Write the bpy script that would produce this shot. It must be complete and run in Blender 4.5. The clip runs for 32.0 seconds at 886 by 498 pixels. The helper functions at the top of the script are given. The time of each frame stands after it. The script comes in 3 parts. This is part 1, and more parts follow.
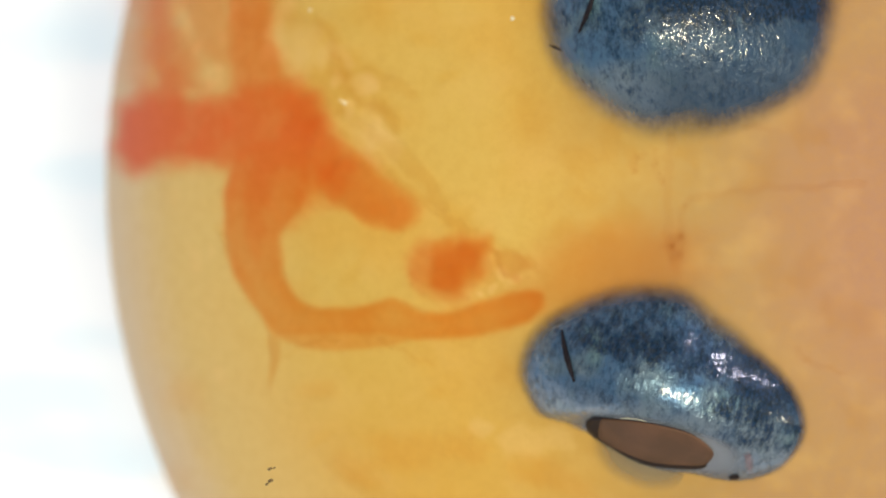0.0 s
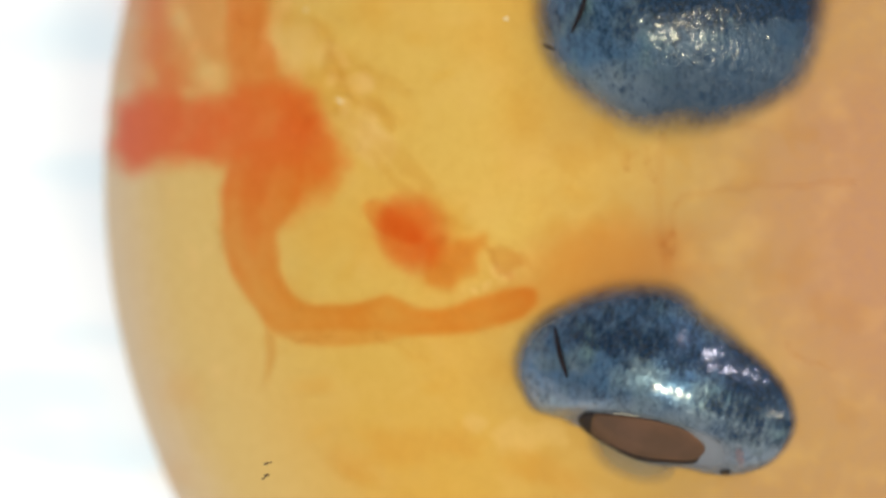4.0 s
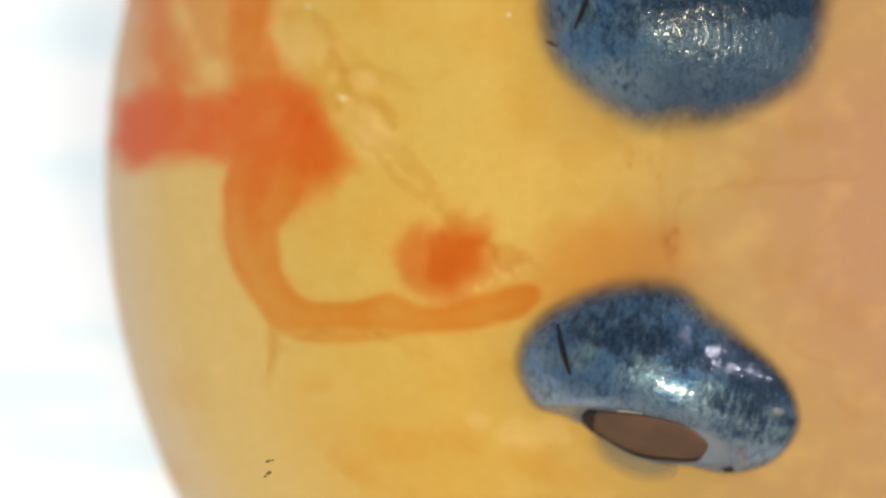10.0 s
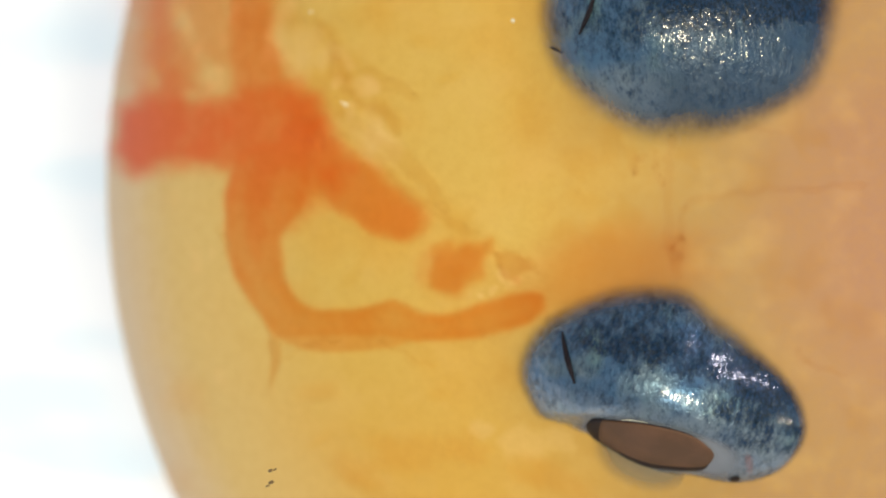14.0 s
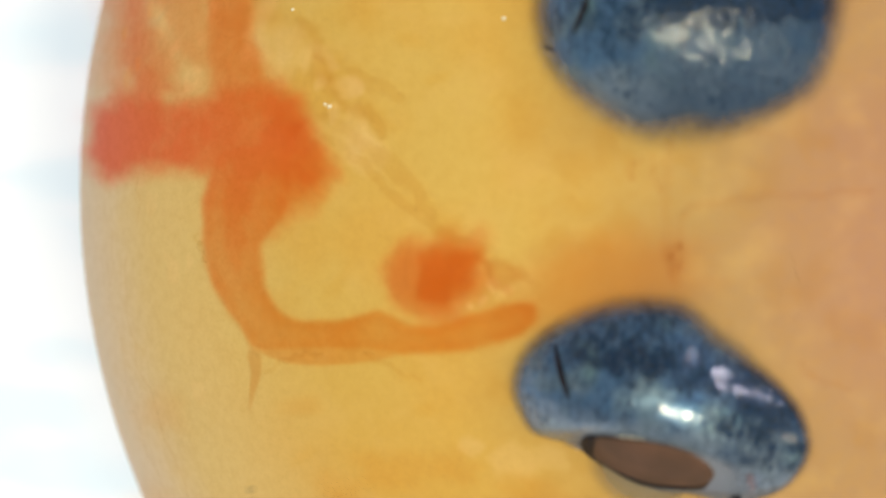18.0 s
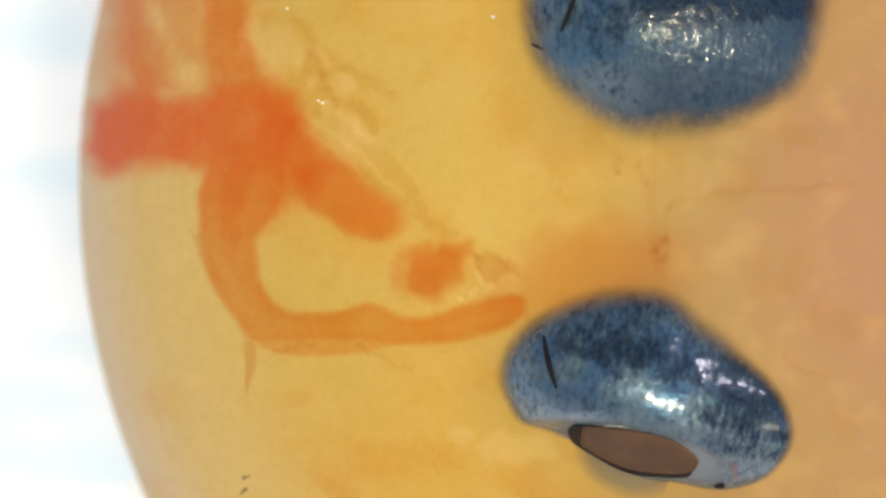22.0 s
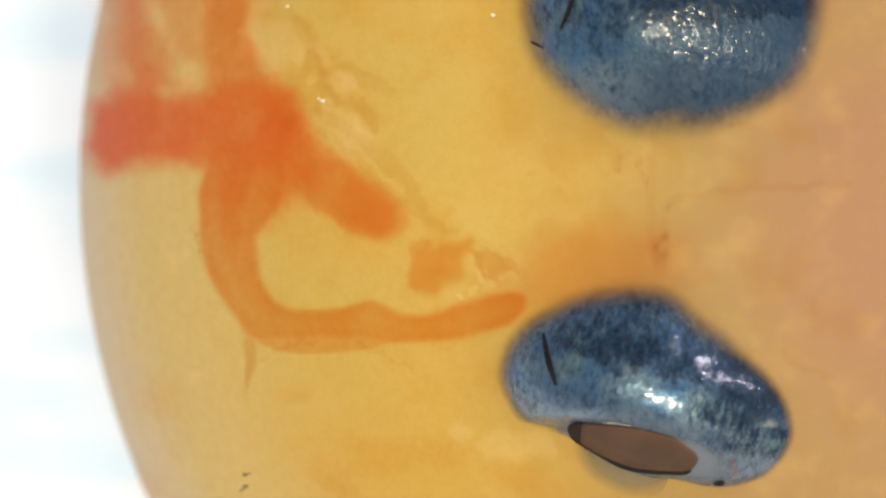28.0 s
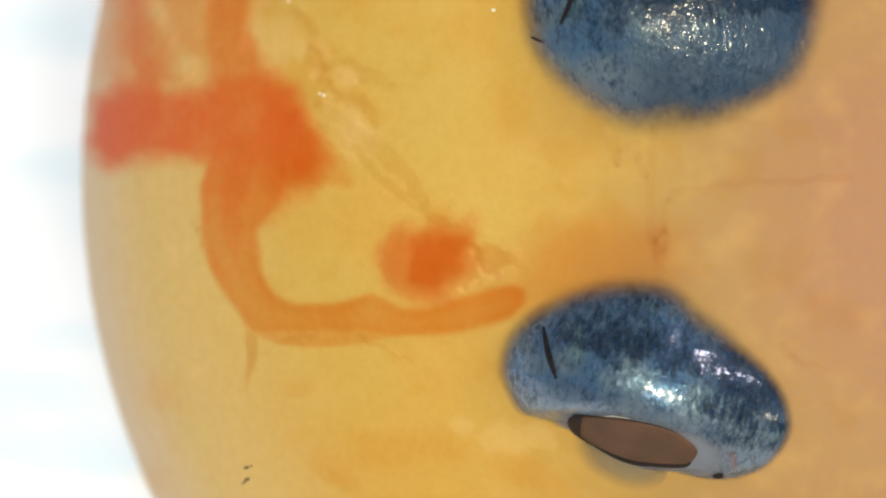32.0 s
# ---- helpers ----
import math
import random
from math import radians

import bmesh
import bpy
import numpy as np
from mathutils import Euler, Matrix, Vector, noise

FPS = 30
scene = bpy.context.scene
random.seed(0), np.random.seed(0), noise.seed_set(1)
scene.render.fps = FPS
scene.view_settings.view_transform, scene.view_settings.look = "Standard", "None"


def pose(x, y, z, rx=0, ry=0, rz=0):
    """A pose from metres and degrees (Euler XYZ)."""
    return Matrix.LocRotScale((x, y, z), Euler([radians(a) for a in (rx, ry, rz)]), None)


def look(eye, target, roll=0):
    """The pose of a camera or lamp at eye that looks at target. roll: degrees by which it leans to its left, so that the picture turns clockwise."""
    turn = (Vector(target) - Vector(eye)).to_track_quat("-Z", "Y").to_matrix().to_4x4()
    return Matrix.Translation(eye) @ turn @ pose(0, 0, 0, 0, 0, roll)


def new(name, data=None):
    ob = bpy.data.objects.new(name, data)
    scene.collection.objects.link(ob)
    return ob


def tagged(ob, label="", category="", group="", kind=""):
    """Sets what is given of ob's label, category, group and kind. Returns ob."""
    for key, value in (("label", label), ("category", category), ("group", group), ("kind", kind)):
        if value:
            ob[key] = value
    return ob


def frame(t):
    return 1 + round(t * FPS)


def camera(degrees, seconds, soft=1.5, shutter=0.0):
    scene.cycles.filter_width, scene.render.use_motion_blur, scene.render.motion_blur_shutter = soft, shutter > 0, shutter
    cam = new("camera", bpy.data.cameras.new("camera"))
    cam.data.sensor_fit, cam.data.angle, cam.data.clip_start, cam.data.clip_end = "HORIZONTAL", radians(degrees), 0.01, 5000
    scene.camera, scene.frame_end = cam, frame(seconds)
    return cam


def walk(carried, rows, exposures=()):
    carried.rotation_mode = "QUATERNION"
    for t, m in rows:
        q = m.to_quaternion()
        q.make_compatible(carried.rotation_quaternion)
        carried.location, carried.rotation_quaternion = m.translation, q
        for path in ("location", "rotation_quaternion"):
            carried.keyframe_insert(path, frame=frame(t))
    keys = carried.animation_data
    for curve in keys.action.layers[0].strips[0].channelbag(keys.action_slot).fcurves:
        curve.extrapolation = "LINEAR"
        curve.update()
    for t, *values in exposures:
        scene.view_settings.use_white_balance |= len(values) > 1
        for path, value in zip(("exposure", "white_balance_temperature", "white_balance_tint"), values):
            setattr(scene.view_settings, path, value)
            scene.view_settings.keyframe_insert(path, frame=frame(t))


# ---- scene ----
# A fish embryo on a lit glass stage. One unit of the plan is a micrometre.
UM = 1e-6
EGG_R, EGG_H = 1450.0, 950.0          # half width and half height of the egg
LENS_X, LENS_Y, LENS_Z = -798.0, -129.0, 14050.0   # where the camera starts, from the egg's middle

cam = camera(7.476, 32.0, soft=2.0)
cam.data.dof.use_dof = True
cam.data.dof.focus_distance = 12050 * UM
cam.data.dof.aperture_fstop = 850
PATH = [
    (0, -0.1, 0.1, 14058), (0.5, 0.5, -0.1, 14072), (1, 2.7, -1.1, 14095), (1.5, 5.2, -2.1, 14121),
    (2, 7.1, -3.0, 14151), (2.5, 8.5, -3.7, 14177), (3, 9.5, -4.6, 14192), (3.5, 9.8, -5.1, 14198),
    (5.5, 10.2, -4.3, 14194), (6, 10.0, -4.3, 14198), (6.5, 9.7, -4.4, 14194), (7, 8.7, -4.3, 14188),
    (7.5, 7.5, -4.5, 14184), (8, 6.4, -5.0, 14179), (8.5, 5.7, -6.1, 14175), (9, 6.0, -7.9, 14168),
    (9.5, 6.3, -9.3, 14160), (10, 5.6, -10.3, 14162), (10.5, 5.1, -11.1, 14167), (11, 5.2, -11.3, 14169),
    (11.5, 5.1, -11.0, 14178), (12, 4.7, -11.0, 14187), (12.5, 4.2, -10.5, 14177), (13, 2.7, -8.0, 14143),
    (13.5, 0.8, -3.4, 14099), (14, -1.1, 3.3, 14066), (14.5, -2.4, 8.3, 14053), (16.5, 14.9, 22.9, 13703),
    (17, 16.7, 21.5, 13646), (17.5, 19.2, 19.4, 13568), (18, 20.4, 18.1, 13518), (18.5, 21.4, 17.3, 13522),
    (19, 24.5, 15.4, 13573), (19.5, 28.5, 12.6, 13641), (20, 32.0, 10.0, 13701), (20.5, 34.9, 8.4, 13752),
    (21, 36.3, 7.4, 13794), (21.5, 36.6, 6.6, 13801), (22, 37.0, 6.3, 13789), (22.5, 37.1, 6.6, 13787),
    (23, 36.9, 7.2, 13791), (23.5, 35.8, 7.4, 13809), (24, 35.5, 7.3, 13815), (24.5, 36.7, 7.1, 13793),
    (25, 37.7, 6.6, 13787), (25.5, 38.0, 6.0, 13791), (27.5, 37.7, 2.8, 13805), (28, 37.1, 2.1, 13808),
    (28.5, 36.6, 1.5, 13812), (29, 36.4, 1.1, 13819), (29.5, 36.4, 0.7, 13819), (30, 36.9, 0.2, 13803),
    (30.5, 37.7, -1.0, 13789), (31, 38.1, -3.3, 13803), (31.5, 37.3, -6.5, 13838), (32, 36.1, -8.7, 13868),
]
walk(cam, [(t, pose((LENS_X + x) * UM, (LENS_Y + y) * UM, z * UM)) for t, x, y, z in PATH])

# ---- light: the room, a lamp and a small second lamp over the stage ----
scene.cycles.transparent_max_bounces = 24
world = bpy.data.worlds.new("room_light")
world.use_nodes = True
scene.world = world
world.node_tree.nodes["Background"].inputs["Color"].default_value = (0.97, 0.965, 1.02, 1)
world.node_tree.nodes["Background"].inputs["Strength"].default_value = 0.44


def lamp(name, place, target, width, depth, watts, color):
    data = bpy.data.lights.new(name, "AREA")
    data.shape, data.size, data.size_y, data.energy, data.color = "RECTANGLE", width, depth, watts, color
    ob = new(name, data)
    ob.matrix_world = look(place, target)
    return ob


EYE_SPOT = (0.00038 - 0.0008, -0.00025 - 0.00013, 0.0019)
lamp("stage_lamp", (0.0055, -0.0065, 0.045), EYE_SPOT, 0.0095, 0.0018, 0.0146, (1.0, 0.935, 0.66))
lamp("side_lamp", (0.027, 0.020, 0.030), EYE_SPOT, 0.003, 0.003, 0.0024, (0.86, 0.84, 1.0))
lamp("side_lamp", (0.036, 0.020, 0.025), EYE_SPOT, 0.003, 0.003, 0.0024, (0.86, 0.84, 1.0))
lamp("low_lamp", (0.040, -0.010, 0.022), EYE_SPOT, 0.003, 0.003, 0.0025, (1.0, 0.95, 0.76))


# ---- materials ----
def nodes_of(name):
    m = bpy.data.materials.new(name)
    m.use_nodes = True
    t = m.node_tree
    return m, t, t.nodes["Principled BSDF"], t.nodes["Material Output"]


def node(t, kind, **given):
    n = t.nodes.new(kind)
    for key, value in given.items():
        n.inputs[key.replace("_", " ")].default_value = value
    return n


def noise_at(t, scale, detail=3.0, rough=0.55, shift=0.0, stretch=(1, 1, 1)):
    c = t.nodes.new("ShaderNodeTexCoord")
    mp = node(t, "ShaderNodeMapping")
    mp.inputs["Location"].default_value = (shift, shift * 0.7, shift * 1.3)
    mp.inputs["Scale"].default_value = stretch
    n = node(t, "ShaderNodeTexNoise", Scale=scale, Detail=detail, Roughness=rough)
    t.links.new(c.outputs["Object"], mp.inputs["Vector"])
    t.links.new(mp.outputs["Vector"], n.inputs["Vector"])
    return n.outputs["Fac"]


def ramp(t, value, lo, hi, a=0.0, b=1.0):
    n = t.nodes.new("ShaderNodeMapRange")
    n.interpolation_type = "SMOOTHSTEP"
    for i, v in enumerate((lo, hi, a, b)):
        n.inputs[i + 1].default_value = v
    t.links.new(value, n.inputs[0])
    return n.outputs[0]


def calc(t, op, a, b=None):
    n = t.nodes.new("ShaderNodeMath")
    n.operation = op
    for i, v in enumerate((a, b)):
        if v is None:
            continue
        if isinstance(v, (int, float)):
            n.inputs[i].default_value = v
        else:
            t.links.new(v, n.inputs[i])
    return n.outputs[0]


def blend(t, fac, a, b):
    n = t.nodes.new("ShaderNodeMix")
    n.data_type = "RGBA"
    if isinstance(fac, (int, float)):
        n.inputs[0].default_value = fac
    else:
        t.links.new(fac, n.inputs[0])
    for i, v in ((6, a), (7, b)):
        if isinstance(v, tuple):
            n.inputs[i].default_value = (*v, 1)
        else:
            t.links.new(v, n.inputs[i])
    return n.outputs[2]


def bumped(t, b, height, micrometres, strength=1.0):
    n = node(t, "ShaderNodeBump", Strength=strength)
    n.inputs["Distance"].default_value = micrometres * UM
    t.links.new(height, n.inputs["Height"])
    t.links.new(n.outputs["Normal"], b.inputs["Normal"])


def yolk_material():
    """Amber yolk under clear skin; pink flesh towards the head, thin pale yolk at the border."""
    m, t, b, out = nodes_of("amber_yolk")
    c = t.nodes.new("ShaderNodeTexCoord")
    s = t.nodes.new("ShaderNodeSeparateXYZ")
    t.links.new(c.outputs["Object"], s.inputs[0])
    x, y = s.outputs[0], s.outputs[1]
    col = blend(t, ramp(t, noise_at(t, 0.0035, 2), 0.35, 0.65), (0.665, 0.435, 0.100), (0.675, 0.40, 0.078))
    low = ramp(t, y, -700, -150, 1.0, 0.0)
    col = blend(t, calc(t, "MULTIPLY", low, 0.75), col, (0.70, 0.39, 0.065))
    wav = calc(t, "ADD", x, calc(t, "MULTIPLY", calc(t, "SUBTRACT", noise_at(t, 0.003, 2, shift=70.0), 0.5), 420.0))
    col = blend(t, ramp(t, wav, -760, -260), col, (0.455, 0.285, 0.088))
    col = blend(t, ramp(t, wav, -520, 80), col, (0.41, 0.228, 0.105))
    r = calc(t, "SQRT", calc(t, "ADD", calc(t, "MULTIPLY", x, x), calc(t, "MULTIPLY", y, y)))
    col = blend(t, ramp(t, r, 1000, 1300, 0.0, 0.75), col, (0.74, 0.53, 0.21))
    col = blend(t, ramp(t, r, 1290, 1440, 0.0, 0.75), col, (0.76, 0.58, 0.40))
    warped = t.nodes.new("ShaderNodeVectorMath")
    warped.operation = "MULTIPLY_ADD"
    cells = node(t, "ShaderNodeTexNoise", Scale=0.014, Detail=2.0)
    t.links.new(c.outputs["Object"], cells.inputs["Vector"])
    t.links.new(cells.outputs["Color"], warped.inputs[0])
    warped.inputs[1].default_value = (70, 70, 70)
    t.links.new(c.outputs["Object"], warped.inputs[2])
    for px, py, size, tone in FAT_DROPLETS:
        far = t.nodes.new("ShaderNodeVectorMath")
        far.operation = "DISTANCE"
        t.links.new(warped.outputs[0], far.inputs[0])
        far.inputs[1].default_value = lay(px, py) + Vector((35, 35, 35))
        col = blend(t, ramp(t, far.outputs["Value"], size * 1.25, size * 0.55, 0.0, tone), col, (0.78, 0.52, 0.19))
    grain = ramp(t, noise_at(t, 0.05, 4, 0.65), 0.3, 0.75)
    col = blend(t, calc(t, "MULTIPLY", grain, 0.22), col, (0.52, 0.27, 0.04))
    speck = ramp(t, noise_at(t, 0.16, 3, 0.7, 60.0), 0.45, 0.75)
    col = blend(t, calc(t, "MULTIPLY", speck, 0.16), col, (0.50, 0.30, 0.08))
    cloud = ramp(t, noise_at(t, 0.012, 2, 0.5, 33.0), 0.45, 0.8)
    col = blend(t, calc(t, "MULTIPLY", cloud, 0.22), col, (0.74, 0.48, 0.15))
    t.links.new(col, b.inputs["Base Color"])
    b.inputs["Roughness"].default_value = 0.5
    b.inputs["Specular IOR Level"].default_value = 0.2
    bumped(t, b, noise_at(t, 0.03, 4, 0.6), 2.0, 0.35)
    return m


def film(name, color, deep, opacity, rough=0.45, mottle=0.25, grain=0.02, gloss=0.1, full=0.8, bump=0.0):
    """Tissue or blood that lets the yolk through where it is thin: the depth of the layer is stored with the mesh."""
    m, t, b, out = nodes_of(name)
    a = t.nodes.new("ShaderNodeAttribute")
    a.attribute_name = "layer_depth"
    n = noise_at(t, grain, 3, 0.6)
    uneven = calc(t, "MULTIPLY", calc(t, "SUBTRACT", n, 0.5), calc(t, "MULTIPLY", a.outputs["Fac"], 2.5 * mottle))
    fac = ramp(t, calc(t, "ADD", a.outputs["Fac"], uneven), 0.0, full, 0.0, opacity)
    t.links.new(blend(t, calc(t, "MULTIPLY", a.outputs["Fac"], n), color, deep), b.inputs["Base Color"])
    b.inputs["Roughness"].default_value = rough
    b.inputs["Specular IOR Level"].default_value = gloss
    if bump:
        bumped(t, b, noise_at(t, 0.085, 3, 0.6, 5.0), bump, 0.9)
    mix, clear = t.nodes.new("ShaderNodeMixShader"), t.nodes.new("ShaderNodeBsdfTransparent")
    t.links.new(fac, mix.inputs[0])
    t.links.new(clear.outputs[0], mix.inputs[1])
    t.links.new(b.outputs[0], mix.inputs[2])
    t.links.new(mix.outputs[0], out.inputs["Surface"])
    return m


def stain(name, tint, mottle=0.35, grain=0.02, full=0.8):
    """Clear tissue or blood that colours what lies under it, the more the deeper the layer."""
    m, t, b, out = nodes_of(name)
    t.nodes.remove(b)
    a = t.nodes.new("ShaderNodeAttribute")
    a.attribute_name = "layer_depth"
    n = noise_at(t, grain, 4, 0.65)
    uneven = calc(t, "MULTIPLY", calc(t, "SUBTRACT", n, 0.5), calc(t, "MULTIPLY", a.outputs["Fac"], 3.0 * mottle))
    fac = ramp(t, calc(t, "ADD", a.outputs["Fac"], uneven), 0.0, full)
    clear = t.nodes.new("ShaderNodeBsdfTransparent")
    t.links.new(blend(t, fac, (1.0, 1.0, 1.0), tint), clear.inputs["Color"])
    t.links.new(clear.outputs[0], out.inputs["Surface"])
    return m


def blood_layer(name, tint, deep, mottle=0.3, grain=0.02):
    """Blood that stands over the yolk's skin: it colours what lies under it, the more the thicker it stands there."""
    m, t, b, out = nodes_of(name)
    t.nodes.remove(b)
    at = t.nodes.new("ShaderNodeNewGeometry").outputs["Position"]

    def vector(op, a, given):
        n = t.nodes.new("ShaderNodeVectorMath")
        n.operation = op
        t.links.new(a, n.inputs[0])
        if given:
            n.inputs[1].default_value = given
        return n.outputs["Value"] if op == "LENGTH" else n.outputs[0]
    p = vector("SUBTRACT", vector("MULTIPLY", at, (1 / UM,) * 3), (0, 0, EGG_H))
    q = vector("DIVIDE", p, (EGG_R, EGG_R, EGG_H))
    e = vector("LENGTH", q, None)
    slope = vector("LENGTH", vector("DIVIDE", q, (EGG_R, EGG_R, EGG_H)), None)
    height = calc(t, "DIVIDE", calc(t, "MULTIPLY", calc(t, "SUBTRACT", e, 1.0), e), slope)
    uneven = calc(t, "ADD", 1.0, calc(t, "MULTIPLY", calc(t, "SUBTRACT", noise_at(t, grain, 4, 0.65), 0.5), 3.0 * mottle))
    fac = ramp(t, calc(t, "MULTIPLY", height, uneven), 0.5, deep)
    clear = t.nodes.new("ShaderNodeBsdfTransparent")
    t.links.new(blend(t, fac, (1.0, 1.0, 1.0), tint), clear.inputs["Color"])
    t.links.new(clear.outputs[0], out.inputs["Surface"])
    return m


def network_material():
    """Blood in the yolk's vessels: orange where it runs thin, red in the pool, crimson at the border."""
    m, t, b, out = nodes_of("blood_in_vessels")
    t.nodes.remove(b)

    def stored(name):
        a = t.nodes.new("ShaderNodeAttribute")
        a.attribute_name = name
        return a.outputs["Fac"]
    depth, n, fine = stored("layer_depth"), noise_at(t, 0.012, 4, 0.6), noise_at(t, 0.06, 3, 0.65, 31.0)
    uneven = calc(t, "ADD", calc(t, "MULTIPLY", calc(t, "SUBTRACT", n, 0.5), 0.7), calc(t, "MULTIPLY", calc(t, "SUBTRACT", fine, 0.5), 0.35))
    fac = calc(t, "MINIMUM", calc(t, "MULTIPLY", depth, calc(t, "ADD", 1.0, uneven)), 1.3)
    tint = blend(t, stored("redness"), (0.958, 0.70, 0.50), (1.0, 0.535, 0.455))
    tint = blend(t, stored("crimson"), tint, (0.99, 0.585, 0.60))
    clear = t.nodes.new("ShaderNodeBsdfTransparent")
    t.links.new(blend(t, fac, (1.0, 1.0, 1.0), tint), clear.inputs["Color"])
    t.links.new(clear.outputs[0], out.inputs["Surface"])
    return m


def fatty(name, color, opacity, mottle=0.3, grain=0.03):
    """A pale milky layer that scatters light both ways."""
    m, t, b, out = nodes_of(name)
    t.nodes.remove(b)
    a = t.nodes.new("ShaderNodeAttribute")
    a.attribute_name = "layer_depth"
    n = noise_at(t, grain, 3, 0.6)
    uneven = calc(t, "MULTIPLY", calc(t, "SUBTRACT", n, 0.5), calc(t, "MULTIPLY", a.outputs["Fac"], 3.0 * mottle))
    both, mix = t.nodes.new("ShaderNodeMixShader"), t.nodes.new("ShaderNodeMixShader")
    clear, top, through_it = (t.nodes.new("ShaderNodeBsdf" + k) for k in ("Transparent", "Diffuse", "Translucent"))
    top.inputs["Color"].default_value = through_it.inputs["Color"].default_value = (*color, 1)
    t.links.new(top.outputs[0], both.inputs[1])
    t.links.new(through_it.outputs[0], both.inputs[2])
    t.links.new(ramp(t, calc(t, "ADD", a.outputs["Fac"], uneven), 0.0, 0.9, 0.0, opacity), mix.inputs[0])
    t.links.new(clear.outputs[0], mix.inputs[1])
    t.links.new(both.outputs[0], mix.inputs[2])
    t.links.new(mix.outputs[0], out.inputs["Surface"])
    return m


def plain(name, color, color2, scale, rough=0.5, metal=0.0, gloss=0.5, bump=0.0):
    m, t, b, out = nodes_of(name)
    n = noise_at(t, scale, 4, 0.6)
    t.links.new(blend(t, ramp(t, n, 0.35, 0.65), color, color2), b.inputs["Base Color"])
    b.inputs["Roughness"].default_value, b.inputs["Metallic"].default_value = rough, metal
    b.inputs["Specular IOR Level"].default_value = gloss
    if bump:
        bumped(t, b, n, bump)
    return m


def eye_material(name, top, end, start, deep, pepper, gloss, ripple, metal, gaps):
    """Silvery blue skin of the eye under a wet clear coat, peppered with dark pigment above the height top and past the
    length end, with a dark reflection painted in just above top; deep: how dark its ground grows along its length.
    """
    m, t, b, out = nodes_of(name)
    c = t.nodes.new("ShaderNodeTexCoord")
    s = t.nodes.new("ShaderNodeSeparateXYZ")
    t.links.new(c.outputs["Object"], s.inputs[0])
    wave = calc(t, "MULTIPLY", calc(t, "SUBTRACT", noise_at(t, 0.012, 4, 0.6, 9.0), 0.5), 110.0)
    y, x = calc(t, "ADD", s.outputs[1], wave), calc(t, "ADD", s.outputs[0], wave)
    coarse = noise_at(t, 0.022, 3, 0.6, 12.0)
    streaks = noise_at(t, 0.062, 3, 0.7, 3.0, (1.5, 0.65, 1))
    fine = noise_at(t, 0.15, 3, 0.7, 50.0, (1.3, 0.8, 1))
    crest = calc(t, "MULTIPLY", ramp(t, y, top - 25, top + 45), ramp(t, x, start - 60, start + 60, 0.0, 1.0))
    # dark reflection across the eye, painted into the colour as denser dark grit
    dark_reflection = calc(t, "MULTIPLY", ramp(t, y, top, top + 25), ramp(t, y, top + 105, top + 45))
    tip = calc(t, "MULTIPLY", ramp(t, x, end, end + 90), ramp(t, y, -95, -15))
    base = blend(t, ramp(t, coarse, 0.38, 0.64), (0.095, 0.155, 0.21), (0.16, 0.225, 0.275))
    base = blend(t, ramp(t, noise_at(t, 0.011, 2, 0.5, 40.0), 0.36, 0.56), base, (0.06, 0.13, 0.235))
    base = blend(t, ramp(t, noise_at(t, 0.010, 2, 0.5, 90.0), 0.54, 0.74), base, (0.13, 0.225, 0.245))
    base = blend(t, calc(t, "MULTIPLY", ramp(t, y, top - 25, top - 95), 0.65), base, (0.215, 0.26, 0.315))
    # the ground turns darker along x around start, up to the amount deep
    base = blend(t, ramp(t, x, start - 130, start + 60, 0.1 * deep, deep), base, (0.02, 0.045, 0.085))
    dense = calc(t, "MAXIMUM", calc(t, "MULTIPLY", crest, pepper), calc(t, "MULTIPLY", tip, 0.75))
    dense = calc(t, "ADD", calc(t, "ADD", dense, 0.05), calc(t, "MULTIPLY", dark_reflection, 0.40))
    grit = calc(t, "ADD", calc(t, "MULTIPLY", streaks, 0.62), calc(t, "MULTIPLY", fine, 0.38))
    grit = calc(t, "ADD", grit, calc(t, "MULTIPLY", calc(t, "SUBTRACT", coarse, 0.5), 0.35))
    dark = ramp(t, calc(t, "ADD", grit, calc(t, "MULTIPLY", dense, 0.24)), 0.43, 0.76)
    night = blend(t, ramp(t, fine, 0.35, 0.65), (0.003, 0.010, 0.018), (0.008, 0.032, 0.080))
    col = blend(t, dark, base, night)
    t.links.new(col, b.inputs["Base Color"])
    t.links.new(ramp(t, dark, 0, 1, metal, 0.5 * metal), b.inputs["Metallic"])
    b.inputs["Roughness"].default_value = 0.30
    b.inputs["Specular IOR Level"].default_value = 0.15
    film_cells = ramp(t, noise_at(t, 0.075, 3, 0.65, 77.0, (1.25, 0.85, 1)), 0.43, 0.53, gaps, 1.0)
    t.links.new(calc(t, "MULTIPLY", film_cells, gloss), b.inputs["Coat Weight"])
    b.inputs["Coat Roughness"].default_value = 0.10
    relief = calc(t, "ADD", noise_at(t, 0.07, 3, 0.6, 5.0, (1.15, 0.9, 1)), calc(t, "MULTIPLY", dark, 0.25))
    bumped(t, b, relief, 3.0, 0.8)
    wet = node(t, "ShaderNodeBump", Strength=0.8)
    wet.inputs["Distance"].default_value = ripple * UM
    t.links.new(noise_at(t, 0.062, 2, 0.6, 15.0, (1.2, 0.85, 1)), wet.inputs["Height"])
    t.links.new(wet.outputs["Normal"], b.inputs["Coat Normal"])
    a = t.nodes.new("ShaderNodeAttribute")
    a.attribute_name = "layer_depth"
